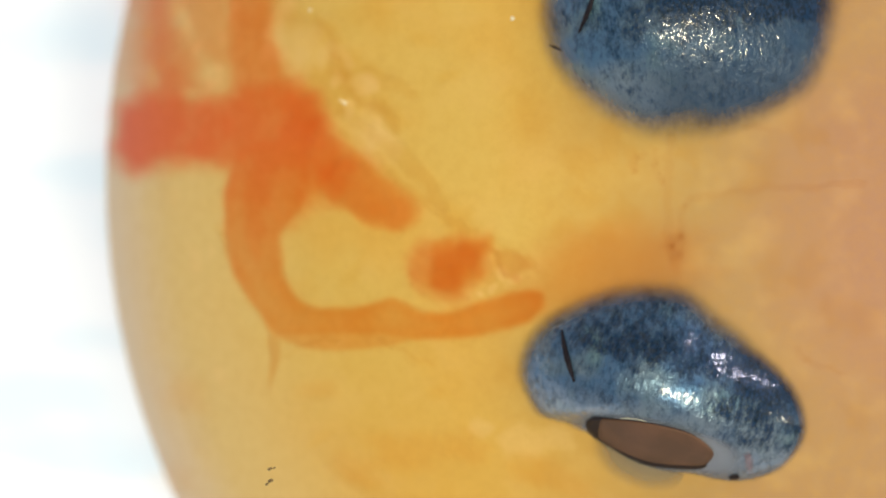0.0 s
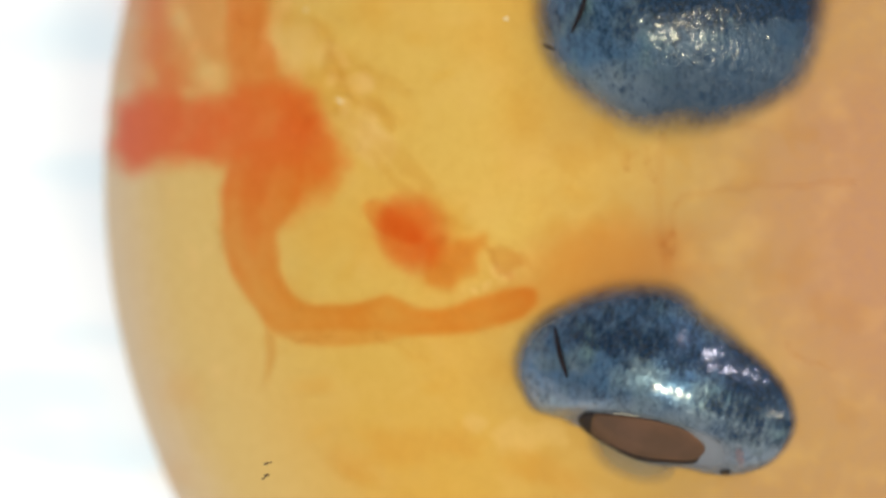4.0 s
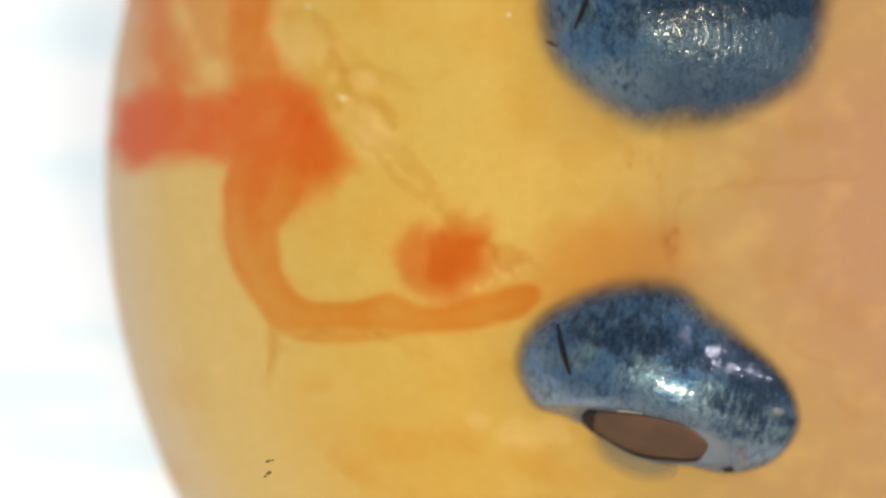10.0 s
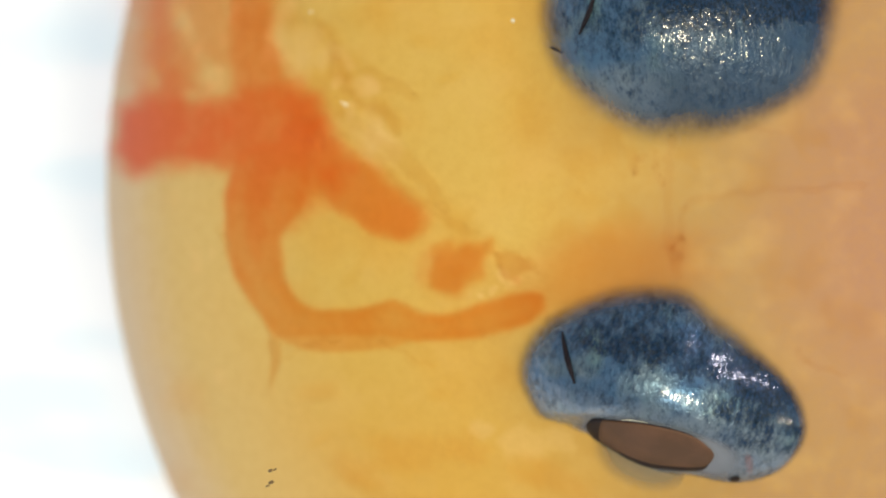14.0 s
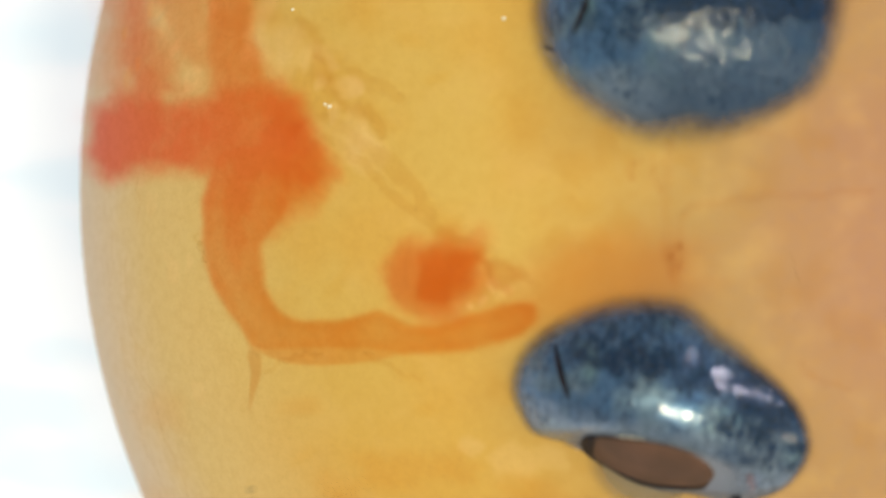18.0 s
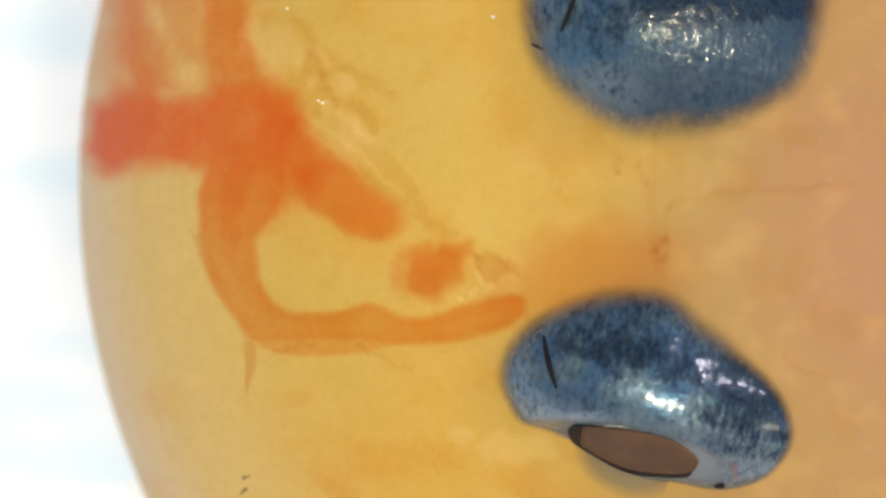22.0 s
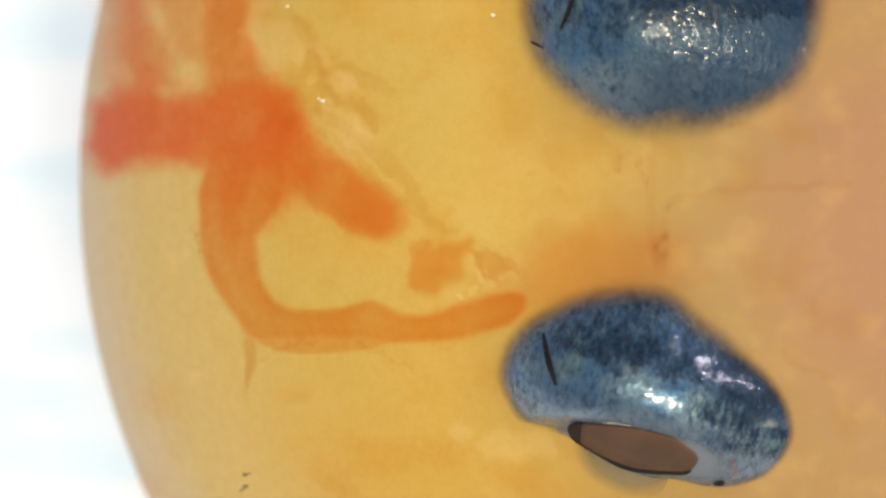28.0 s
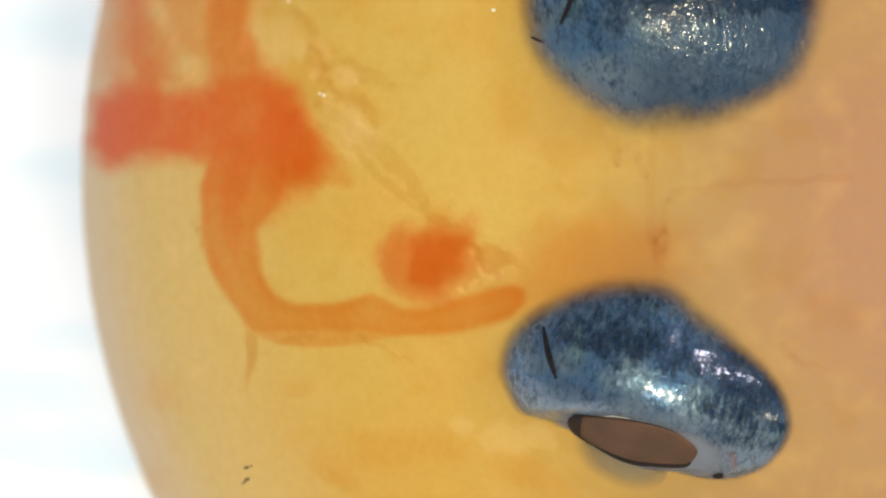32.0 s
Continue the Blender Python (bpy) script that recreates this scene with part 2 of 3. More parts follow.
    edge = calc(t, "ADD", a.outputs["Fac"], calc(t, "MULTIPLY", calc(t, "SUBTRACT", grit, 0.5), calc(t, "MULTIPLY", a.outputs["Fac"], 1.1)))
    mix, clear = t.nodes.new("ShaderNodeMixShader"), t.nodes.new("ShaderNodeBsdfTransparent")
    t.links.new(ramp(t, edge, 0.0, 0.95), mix.inputs[0])
    t.links.new(clear.outputs[0], mix.inputs[1])
    t.links.new(b.outputs[0], mix.inputs[2])
    t.links.new(mix.outputs[0], out.inputs["Surface"])
    return m


EYE_LOW = eye_material("silver_blue_eye", 15.0, 40.0, -170.0, 0.0, 0.48, 1.0, 1.7, 0.45, 0.2)
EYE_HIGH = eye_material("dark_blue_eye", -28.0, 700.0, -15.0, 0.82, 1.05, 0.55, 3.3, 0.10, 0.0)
VENTRICLE = stain("orange_heart_wall", (0.97, 0.81, 0.675), mottle=0.5, grain=0.03, full=1.0)
VESSEL_DULL = stain("brownish_vessel", (0.955, 0.87, 0.80))
MOVING_BLOOD = blood_layer("fresh_blood", (0.965, 0.605, 0.49), 33.0)
VENTRICLE_BLOOD = blood_layer("ventricle_blood", (0.955, 0.675, 0.58), 31.0, mottle=0.35, grain=0.03)
STREAM_BLOOD = blood_layer("thin_blood", (0.972, 0.695, 0.555), 25.0)
CONE_BLOOD = blood_layer("thinnest_blood", (0.97, 0.80, 0.675), 24.0)
TISSUE = stain("orange_tissue", (0.985, 0.84, 0.73), mottle=0.2, grain=0.01, full=1.0)
FLESH = stain("pink_flesh", (0.98, 0.93, 1.0), mottle=0.3, grain=0.006, full=1.0)
ORANGE_BLOTCH = stain("orange_blotch", (0.99, 0.95, 0.905), mottle=0.6, grain=0.015, full=1.0)
BLOTCH = stain("brownish_blotch", (0.985, 0.962, 0.915), mottle=0.6, grain=0.02, full=1.0)
HAIRLINE = stain("thin_capillary", (0.982, 0.958, 0.945), mottle=0.9, grain=0.03, full=0.7)
FOLD = stain("skin_fold", (0.975, 0.945, 0.905), mottle=0.8, grain=0.02)
CLEAR_LENS = fatty("clear_lens", (0.40, 0.36, 0.27), 0.75, mottle=0.1)
RIM = film("grey_iris_rim", (0.23, 0.25, 0.30), (0.26, 0.28, 0.33), 0.8, rough=0.6, mottle=0.15, gloss=0.04)
REDDISH = film("reddish_streak", (0.34, 0.17, 0.15), (0.36, 0.18, 0.16), 0.28, rough=0.6, mottle=0.05, gloss=0.04)
PUPIL = plain("brown_pupil", (0.135, 0.072, 0.046), (0.10, 0.056, 0.036), 0.012, rough=0.5, gloss=0.1)
BLACK = plain("black_pigment", (0.010, 0.008, 0.012), (0.02, 0.016, 0.02), 0.1, rough=0.5, gloss=0.1)
BROWN = plain("brown_grain", (0.15, 0.10, 0.05), (0.20, 0.13, 0.06), 0.1, rough=0.6, gloss=0.1)
# near-white colour that stands in for small highlights
GLINT = plain("painted_glint", (0.9, 0.86, 0.7), (0.85, 0.8, 0.6), 0.1, rough=0.15, gloss=0.8)


def stage_material():
    """White glass stage, lit from beneath, with faint bluish clouds in it."""
    m, t, b, out = nodes_of("lit_white_stage")
    n = ramp(t, noise_at(t, 3600.0, 3, 0.5, stretch=(0.45, 1.6, 1)), 0.48, 0.68)
    col = blend(t, n, (0.98, 0.99, 1.0), (0.84, 0.93, 0.975))
    t.links.new(blend(t, n, (0.30, 0.33, 0.36), (0.22, 0.28, 0.33)), b.inputs["Base Color"])
    t.links.new(col, b.inputs["Emission Color"])
    b.inputs["Emission Strength"].default_value = 0.76
    b.inputs["Roughness"].default_value = 0.5
    return m


# fat droplets in the yolk: plan x, plan y, size, paleness
FAT_DROPLETS = ((490, 40, 38, 0.55), (488, 88, 34, 0.55), (530, 115, 36, 0.4), (578, 100, 30, 0.4), (632, 160, 26, 0.5), (650, 228, 42, 0.35), (680, 265, 36, 0.3),
                (925, 790, 44, 0.4), (985, 772, 34, 0.35), (850, 765, 26, 0.4), (342, 462, 26, 0.6), (372, 440, 17, 0.5), (316, 8, 24, 1.0), (332, 40, 24, 1.0), (350, 78, 20, 0.9), (380, 130, 26, 1.0),
                (262, 60, 18, 0.8), (285, 112, 16, 0.7), (398, 62, 20, 0.7), (412, 18, 18, 0.7), (886, 478, 14, 0.5), (905, 494, 14, 0.45), (826, 516, 10, 0.5), (850, 518, 8, 0.5), (872, 505, 10, 0.4),
                (540, 62, 40, 0.45), (505, 20, 24, 0.5), (640, 160, 22, 0.55), (596, 158, 16, 0.6), (612, 200, 14, 0.6), (668, 238, 34, 0.45), (610, 112, 16, 0.5), (305, 345, 20, 0.5), (392, 660, 22, 0.5), (268, 135, 18, 0.6))


# ---- the stage ----
def part(name, bm, material, parent, label=""):
    """One mesh object under a thing or a part."""
    mesh = bpy.data.meshes.new(name)
    bm.normal_update()
    bm.to_mesh(mesh)
    bm.free()
    mesh.shade_smooth()
    mesh.materials.append(material)
    ob = new(name, mesh)
    ob.parent = parent
    if label:
        ob["label"] = label
    return ob


bm = bmesh.new()
bmesh.ops.create_cube(bm, size=1.0, matrix=Matrix.LocRotScale((0, 0, -0.0005), None, (0.036, 0.036, 0.001)))
bmesh.ops.bevel(bm, geom=list(bm.edges), offset=0.0002, segments=2, affect="EDGES")
ground = part("ground", bm, stage_material(), None)
tagged(ground, "white glass stage plate lit from beneath", "stage plate", kind="structure")

# ---- the embryo ----
fish = new("fish_embryo")
fish.scale = (UM, UM, UM)
tagged(fish, "amber fish embryo with silvery blue eyes and beating red heart", "fish embryo")


def egg_height(x, y):
    return EGG_H + EGG_H * math.sqrt(max(0.0, 1 - (x * x + y * y) / EGG_R ** 2))


def lay(px, py, lift=0.0):
    """The place on the egg that the plan's point (px, py) names; the plan is drawn as seen from the lens."""
    x, y, z = LENS_X + px - 784, LENS_Y + 441 - py, 0.0
    for _ in range(5):
        z = egg_height(x, y)
        k = (LENS_Z - z) / 12000
        x, y = LENS_X + (px - 784) * k, LENS_Y + (441 - py) * k
    return Vector((x, y, z)) + lift * upright(x, y)


def upright(x, y):
    z = max(egg_height(x, y) - EGG_H, 60.0)
    return Vector((x / EGG_R ** 2, y / EGG_R ** 2, z / EGG_H ** 2)).normalized()


def spline(points, steps):
    """Points with widths, drawn out to a smooth line."""
    p = [Vector(q) for q in points]
    p = [2 * p[0] - p[1], *p, 2 * p[-1] - p[-2]]
    line = []
    for i in range(1, len(p) - 2):
        for k in range(steps):
            f = k / steps
            a, b, c, d = p[i - 1:i + 3]
            line.append(0.5 * (2 * b + (c - a) * f + (2 * a - 5 * b + 4 * c - d) * f * f + (3 * b - a - 3 * c + d) * f ** 3))
    return [*line, p[-2]]


def tube(name, points, material, flat=0.3, label="", steps=8, sides=24, wobble=0.09, seed=0, lift=0.0, blunt=0.5, wiggle=0.0, fade=(0.0, 0.0), parent=None):
    """A vessel that lies half sunk in the yolk along the plan's points (x, y, width), rounded at its ends."""
    line = spline(points, steps)
    for i, q in enumerate(line):
        q.x += wiggle * noise.noise(Vector((i * 0.37, seed * 2.1, 0.5)))
        q.y += wiggle * noise.noise(Vector((i * 0.37, seed * 2.1, 7.5)))
    places = [lay(q.x, q.y) for q in line]
    bm = bmesh.new()
    deep = bm.verts.layers.float.new("layer_depth")
    length = [0.0]
    for a, b in zip(places, places[1:]):
        length.append(length[-1] + (b - a).length)
    rings = []
    for i, (q, p) in enumerate(zip(line, places)):
        ahead = (places[min(i + 1, len(places) - 1)] - places[max(i - 1, 0)]).normalized()
        up = upright(p.x, p.y)
        side = ahead.cross(up).normalized()
        half = q.z * 0.5 * (1 + wobble * noise.noise(Vector((i * 0.7 + seed * 9.1, seed * 3.3, 0))))
        near = min(length[i], length[-1] - length[i]) / max(1e-6, blunt * q.z)
        end = math.sqrt(max(0.0, 1 - (1 - min(near, 1.0)) ** 2)) * 0.97 + 0.03
        faint = min(1.0, length[i] / fade[0] if fade[0] else 1.0, (length[-1] - length[i]) / fade[1] if fade[1] else 1.0)
        ring = []
        for k in range(sides):
            a = 2 * math.pi * k / sides
            v = bm.verts.new(p + up * lift + side * (half * end * math.cos(a)) + up * (half * end * flat * 0.4 * math.sin(a)))
            v[deep] = max(0.0, math.sin(a)) ** 2 * end ** 2 * faint
            ring.append(v)
        rings.append(ring)
    for a, b in zip(rings, rings[1:]):
        for k in range(sides):
            bm.faces.new((a[k], a[(k + 1) % sides], b[(k + 1) % sides], b[k]))
    bm.faces.new(rings[0][::-1])
    bm.faces.new(rings[-1])
    bmesh.ops.recalc_face_normals(bm, faces=bm.faces)
    return part(name, bm, material, parent or fish, label)


def dome(name, px, py, half_x, half_y, height, material, turn=0.0, ragged=0.0, seed=0, label="", rings=10, sides=40, power=1.0, sink=0.02, parent=None):
    """A low mound on the egg with an uneven outline, deepest in its middle; it reaches a little into the yolk."""
    bm = bmesh.new()
    deep = bm.verts.layers.float.new("layer_depth")
    ca, sa = math.cos(radians(turn)), math.sin(radians(turn))
    sheet = []
    for i in range(rings + 1):
        f = i / rings
        ring = []
        for k in range(sides if i else 1):
            a = 2 * math.pi * k / sides
            r = f * (1 + ragged * noise.noise(Vector((math.cos(a) * 1.6 + seed * 7.7, math.sin(a) * 1.6, seed * 1.9))) + 0.5 * ragged * noise.noise(Vector((math.cos(a) * 5 + seed, math.sin(a) * 5, 4.0))))
            u, w = half_x * r * math.cos(a), half_y * r * math.sin(a)
            rise = (1 - f * f) ** power if f < 1 else 0.0
            v = bm.verts.new(lay(px + u * ca - w * sa, py + u * sa + w * ca, height * 0.3 * (rise - sink) + 0.6))
            v[deep] = (1 - f * f) ** 1.5 if f < 1 else 0.0
            ring.append(v)
        sheet.append(ring)
    for k in range(sides):
        bm.faces.new((sheet[0][0], sheet[1][(k + 1) % sides], sheet[1][k]))
    for a, b in zip(sheet[1:], sheet[2:]):
        for k in range(sides):
            bm.faces.new((a[k], a[(k + 1) % sides], b[(k + 1) % sides], b[k]))
    under = [bm.verts.new(v.co - upright(v.co.x, v.co.y) * (0.35 * height + 4)) for v in sheet[-1]]
    for k in range(sides):
        bm.faces.new((sheet[-1][k], sheet[-1][(k + 1) % sides], under[(k + 1) % sides], under[k]))
    bm.faces.new(under)
    bmesh.ops.recalc_face_normals(bm, faces=bm.faces)
    return part(name, bm, material, parent or fish, label)


def loop_of(outline, steps=8):
    """A smooth closed line through the corners given."""
    n, line = len(outline), []
    for i in range(n):
        a, b, c, d = (Vector(outline[(i + k) % n]) for k in (-1, 0, 1, 2))
        for k in range(steps):
            f = k / steps
            line.append(0.5 * (2 * b + (c - a) * f + (2 * a - 5 * b + 4 * c - d) * f * f + (3 * b - a - 3 * c + d) * f ** 3))
    return line


def depth_in(points, line):
    """How deep each point lies inside a closed line, negative outside."""
    a = np.array([(q.x, q.y) for q in line])
    b = np.roll(a, -1, axis=0)
    p = np.asarray(points)[:, None, :]
    run = b - a
    f = np.clip(((p - a) * run).sum(2) / np.maximum((run * run).sum(1), 1e-9), 0, 1)
    far = np.sqrt(((p - a - f[..., None] * run) ** 2).sum(2)).min(1)
    above = (a[:, 1] > p[..., 1]) != (b[:, 1] > p[..., 1])
    rise = np.where(np.abs(run[:, 1]) < 1e-9, 1e-9, run[:, 1])
    crossing = above & (p[..., 0] < a[:, 0] + (p[..., 1] - a[:, 1]) / rise * run[:, 0])
    return np.where(crossing.sum(1) % 2 == 1, far, -far)


def on_skin(px, py, lift, turn, dip=0.0):
    """A pose in the embryo's space that lies on the yolk's skin, its long side turned in the plan."""
    place = lay(px, py, lift)
    up = upright(place.x, place.y)
    ahead = Vector((math.cos(radians(turn)), math.sin(radians(turn)), 0))
    ahead = (ahead - up * ahead.dot(up)).normalized()
    m = Matrix.Translation(place) @ Matrix((ahead, up.cross(ahead), up)).transposed().to_4x4()
    return m @ Matrix.Rotation(radians(-dip), 4, "Y")


def layer(name, outline, height, material, soft=16.0, ragged=5.0, seed=0, label="", step=5.0, fades=(), wall=0.0, parent=None, base=None):
    """A layer of blood or tissue inside a smooth outline of the plan. It thins over the width soft towards its border and
    over each fade (from x, y where it is gone to x, y where it is whole). wall: how much clearer it is inside its border.
    base: the pose that becomes the layer's own origin."""
    line = loop_of(outline)
    out = 0.5 * soft + ragged
    x0, x1 = min(q.x for q in line) - out - step, max(q.x for q in line) + out + step
    y0, y1 = min(q.y for q in line) - out - step, max(q.y for q in line) + out + step
    nx, ny = int((x1 - x0) / step) + 1, int((y1 - y0) / step) + 1
    spots = [(x0 + i * step, y0 + j * step) for j in range(ny) for i in range(nx)]
    inner = [float(d) for d in depth_in(spots, line)]
    back = base.inverted() if base else Matrix.Identity(4)
    bm = bmesh.new()
    deep = bm.verts.layers.float.new("layer_depth")
    verts = {}

    def corner(k):
        if k not in verts:
            x, y = spots[k]
            d = inner[k] + ragged * (noise.noise(Vector((x * 0.03, y * 0.03, seed * 3.7))) + 0.5 * noise.noise(Vector((x * 0.09, y * 0.09, seed * 3.7 + 9))))
            f = min(1.0, max(0.0, 0.5 + d / soft))
            full = f * f * (3 - 2 * f)
            for ax, ay, bx, by in fades:
                g = ((x - ax) * (bx - ax) + (y - ay) * (by - ay)) / ((bx - ax) ** 2 + (by - ay) ** 2)
                g = min(1.0, max(0.0, g))
                full *= g * g * (3 - 2 * g)
            v = bm.verts.new(back @ lay(x, y, height * full + 0.6 if inner[k] > -out else -3.0))
            v[deep] = full * (1 - wall * min(1.0, max(0.0, d / soft - 0.5)))
            verts[k] = v
        return verts[k]
    for j in range(ny - 1):
        for i in range(nx - 1):
            k = j * nx + i
            cell = (k, k + nx, k + nx + 1, k + 1)
            if max(inner[c] for c in cell) > -out:
                bm.faces.new([corner(c) for c in cell])
    return part(name, bm, material, parent or fish, label)


def vessel_network(lobes, material, height=3.0, step=5.0):
    """Vessels that run into one another. Each lobe (name, label, outline, soft, strength, redness, crimson, wall) becomes a part; depth and
    colour pass smoothly from one to the next."""
    lines = [loop_of(lobe[2]) for lobe in lobes]
    xs, ys = [q.x for line in lines for q in line], [q.y for line in lines for q in line]
    x0, y0 = min(xs) - 50, min(ys) - 10
    nx, ny = int((max(xs) + 50 - x0) / step) + 1, int((max(ys) + 40 - y0) / step) + 1
    spots = np.array([(x0 + i * step, y0 + j * step) for j in range(ny) for i in range(nx)])
    rough = np.array([noise.noise(Vector((x * 0.028, y * 0.028, 3.1))) + 0.5 * noise.noise(Vector((x * 0.085, y * 0.085, 8.3))) for x, y in spots])
    total = np.zeros(len(spots))
    red, pink, shares = np.zeros(len(spots)), np.zeros(len(spots)), np.zeros(len(spots)) + 1e-6
    own = []
    for line, (name, label, outline, soft, strength, redness, crimson, wall) in zip(lines, lobes):
        d = depth_in(spots, line) + rough * 0.22 * soft
        f = np.clip(0.5 + d / soft, 0, 1)
        w = strength * f * f * (3 - 2 * f) * (1 - wall * np.clip(d / soft - 0.5, 0, 1))
        total += w ** 5
        near = strength * np.exp(np.minimum(d, 25) / 28)
        red, pink, shares = red + near * redness, pink + near * crimson, shares + near
        own.append(w)
    total = total ** 0.2
    for px, py, half_x, half_y, turn, clear in CLEAR_GAPS:
        dx, dy, ca, sa = spots[:, 0] - px, spots[:, 1] - py, math.cos(radians(turn)), math.sin(radians(turn))
        far = ((dx * ca + dy * sa) / half_x) ** 2 + ((dy * ca - dx * sa) / half_y) ** 2
        total *= 1 - clear * np.exp(-far * (1.2 + rough))
    owner = np.argmax(np.array(own), axis=0)
    for n, lobe in enumerate(lobes):
        bm = bmesh.new()
        kinds = [bm.verts.layers.float.new(k) for k in ("layer_depth", "redness", "crimson")]
        verts = {}
        for j in range(ny - 1):
            for i in range(nx - 1):
                k = j * nx + i
                cell = (k, k + nx, k + nx + 1, k + 1)
                if owner[k] != n or max(total[c] for c in cell) < 0.004:
                    continue
                for c in cell:
                    if c not in verts:
                        v = verts[c] = bm.verts.new(lay(float(spots[c][0]), float(spots[c][1]), 0.6 + height * float(total[c])))
                        for kind, value in zip(kinds, (total[c], red[c] / shares[c], pink[c] / shares[c])):
                            v[kind] = float(value)
                bm.faces.new([verts[c] for c in cell])
        part(lobe[0], bm, material, fish, lobe[1])


def ball(half, rings=24, sides=36):
    """An ellipsoid with its depth stored."""
    bm = bmesh.new()
    deep = bm.verts.layers.float.new("layer_depth")
    bmesh.ops.create_uvsphere(bm, u_segments=sides, v_segments=rings, radius=1.0)
    for v in bm.verts:
        v[deep] = max(0.0, v.co.z) ** 2
        v.co = Vector((v.co.x * half[0], v.co.y * half[1], v.co.z * half[2]))
    return bm


# the yolk
YOLK = yolk_material()
bm = bmesh.new()
bmesh.ops.create_uvsphere(bm, u_segments=160, v_segments=100, radius=1.0)
for v in bm.verts:
    v.co = Vector((v.co.x * EGG_R, v.co.y * EGG_R, EGG_H + v.co.z * EGG_H))
part("yolk", bm, YOLK, fish, "translucent amber yolk, pinkish towards the head")

# soft tissue
dome("liver_tissue", 1085, 475, 260, 125, 14, TISSUE, turn=-8, ragged=0.25, seed=1, label="blurred orange tissue between the eyes")
dome("head_flesh", 1560, 420, 330, 420, 16, FLESH, ragged=0.2, seed=2, label="pinkish flesh of the head")

# the pool of blood and the vessels that meet in it
# pale gaps between the vessels: plan x, plan y, half length, half width, turn, how clear
CLEAR_GAPS = ((326, 35, 46, 13, 64, 0.75), (376, 130, 30, 22, 8, 0.8), (402, 20, 30, 9, 82, 0.5), (268, 130, 30, 14, 75, 0.5), (352, 95, 16, 12, 30, 0.4), (498, 70, 30, 12, 80, 0.5))
vessel_network((
    ("blood_pool", "red pool of blood before the heart",
     [(208, 205), (240, 168), (290, 158), (340, 166), (385, 168), (430, 146), (490, 136), (545, 156), (578, 198), (590, 245), (572, 286), (530, 306), (465, 316), (405, 300), (340, 290), (280, 294), (230, 302), (205, 268)], 56, 0.90, 1.0, 0.25, 0.0),
    ("crimson_vein", "crimson vein at the border of the yolk", [(212, 195), (250, 170), (300, 170), (335, 200), (338, 250), (295, 285), (235, 295), (206, 260)], 70, 1.0, 1.0, 1.0, 0.0),
    ("pool_middle", "darkest red middle of the pool", [(465, 230), (530, 205), (574, 225), (578, 262), (545, 290), (490, 325), (455, 340), (435, 300), (440, 260)], 90, 1.02, 1.0, 0.2, 0.0),
    ("blood_veil", "thin red veil of blood beside the pool", [(440, 290), (560, 240), (604, 250), (618, 296), (588, 340), (548, 366), (510, 395), (470, 410), (440, 350)], 60, 0.78, 0.55, 0.0, 0.0),
    ("branch_vein", "reddish vein rising from the pool", [(258, -60), (322, -60), (316, 20), (332, 90), (350, 150), (330, 200), (258, 200), (244, 120), (256, 50)], 60, 0.72, 0.8, 0.3, 0.0),
    ("branch_vein", "orange vein rising from the pool", [(396, -60), (500, -60), (486, 10), (480, 65), (508, 122), (530, 200), (430, 200), (404, 110), (398, 40)], 40, 0.80, 0.30, 0.0, 0.0),
    ("blood_haze", "orange haze of small vessels", [(235, -60), (480, -60), (476, 60), (490, 140), (300, 170), (230, 150), (228, 40)], 80, 0.50, 0.35, 0.0, 0.0),
    ("great_vessel", "orange vessel curving under the heart",
     [(430, 260), (402, 330), (397, 390), (403, 445), (418, 492), (444, 534), (468, 568), (486, 594), (530, 596), (600, 594), (680, 597), (760, 600), (820, 598), (885, 587), (935, 569), (960, 545), (962, 522),
      (945, 514), (905, 519), (860, 531), (800, 550), (752, 552), (718, 536), (690, 528), (660, 539), (612, 547), (565, 545), (530, 530), (510, 502), (500, 462), (497, 430), (506, 402), (535, 370), (550, 320), (530, 250)], 18, 0.86, 0.0, 0.0, 0.14),
    ("vessel_stream", "reddish stream inside the great vessel", [(428, 300), (475, 300), (482, 390), (466, 470), (440, 460), (424, 380)], 44, 0.92, 0.62, 0.0, 0.0),
    ("vessel_crescent", "pale orange fold along the great vessel", [(496, 598), (550, 590), (630, 588), (722, 600), (690, 612), (620, 620), (550, 617)], 9, 0.52, 0.0, 0.0, 0.0),
), network_material())
tube("side_vessel", [(480, 588, 54), (487, 628, 32), (480, 668, 18), (474, 712, 8)], VESSEL_DULL, flat=0.25, seed=7, fade=(0, 70))

# the heart
layer("ventricle", [(764, 436), (790, 428), (820, 430), (850, 422), (874, 418), (870, 440), (854, 460), (843, 486), (826, 496), (812, 514), (782, 516), (762, 494), (766, 460)],
      2, VENTRICLE, soft=34, ragged=9, seed=3, label="small orange ventricle with a ragged edge", step=4)
layer("heart_valve", [(868, 440), (905, 450), (940, 470), (920, 480), (918, 505), (900, 490), (880, 470)], 2, VESSEL_DULL, soft=14, ragged=8, seed=4, step=4)

# the blood that the heart drives
AXIS = -38    # the heart's long line in the plan
blood_cone = layer("blood_cone", [(540, 205), (590, 212), (650, 298), (706, 382), (645, 388), (585, 386), (530, 392), (505, 330), (510, 250)],
                   24, CONE_BLOOD, soft=46, ragged=5, seed=21, fades=((515, 240, 655, 335),), base=on_skin(700, 376, 0, AXIS), label="cone of blood pushed out of the pool")
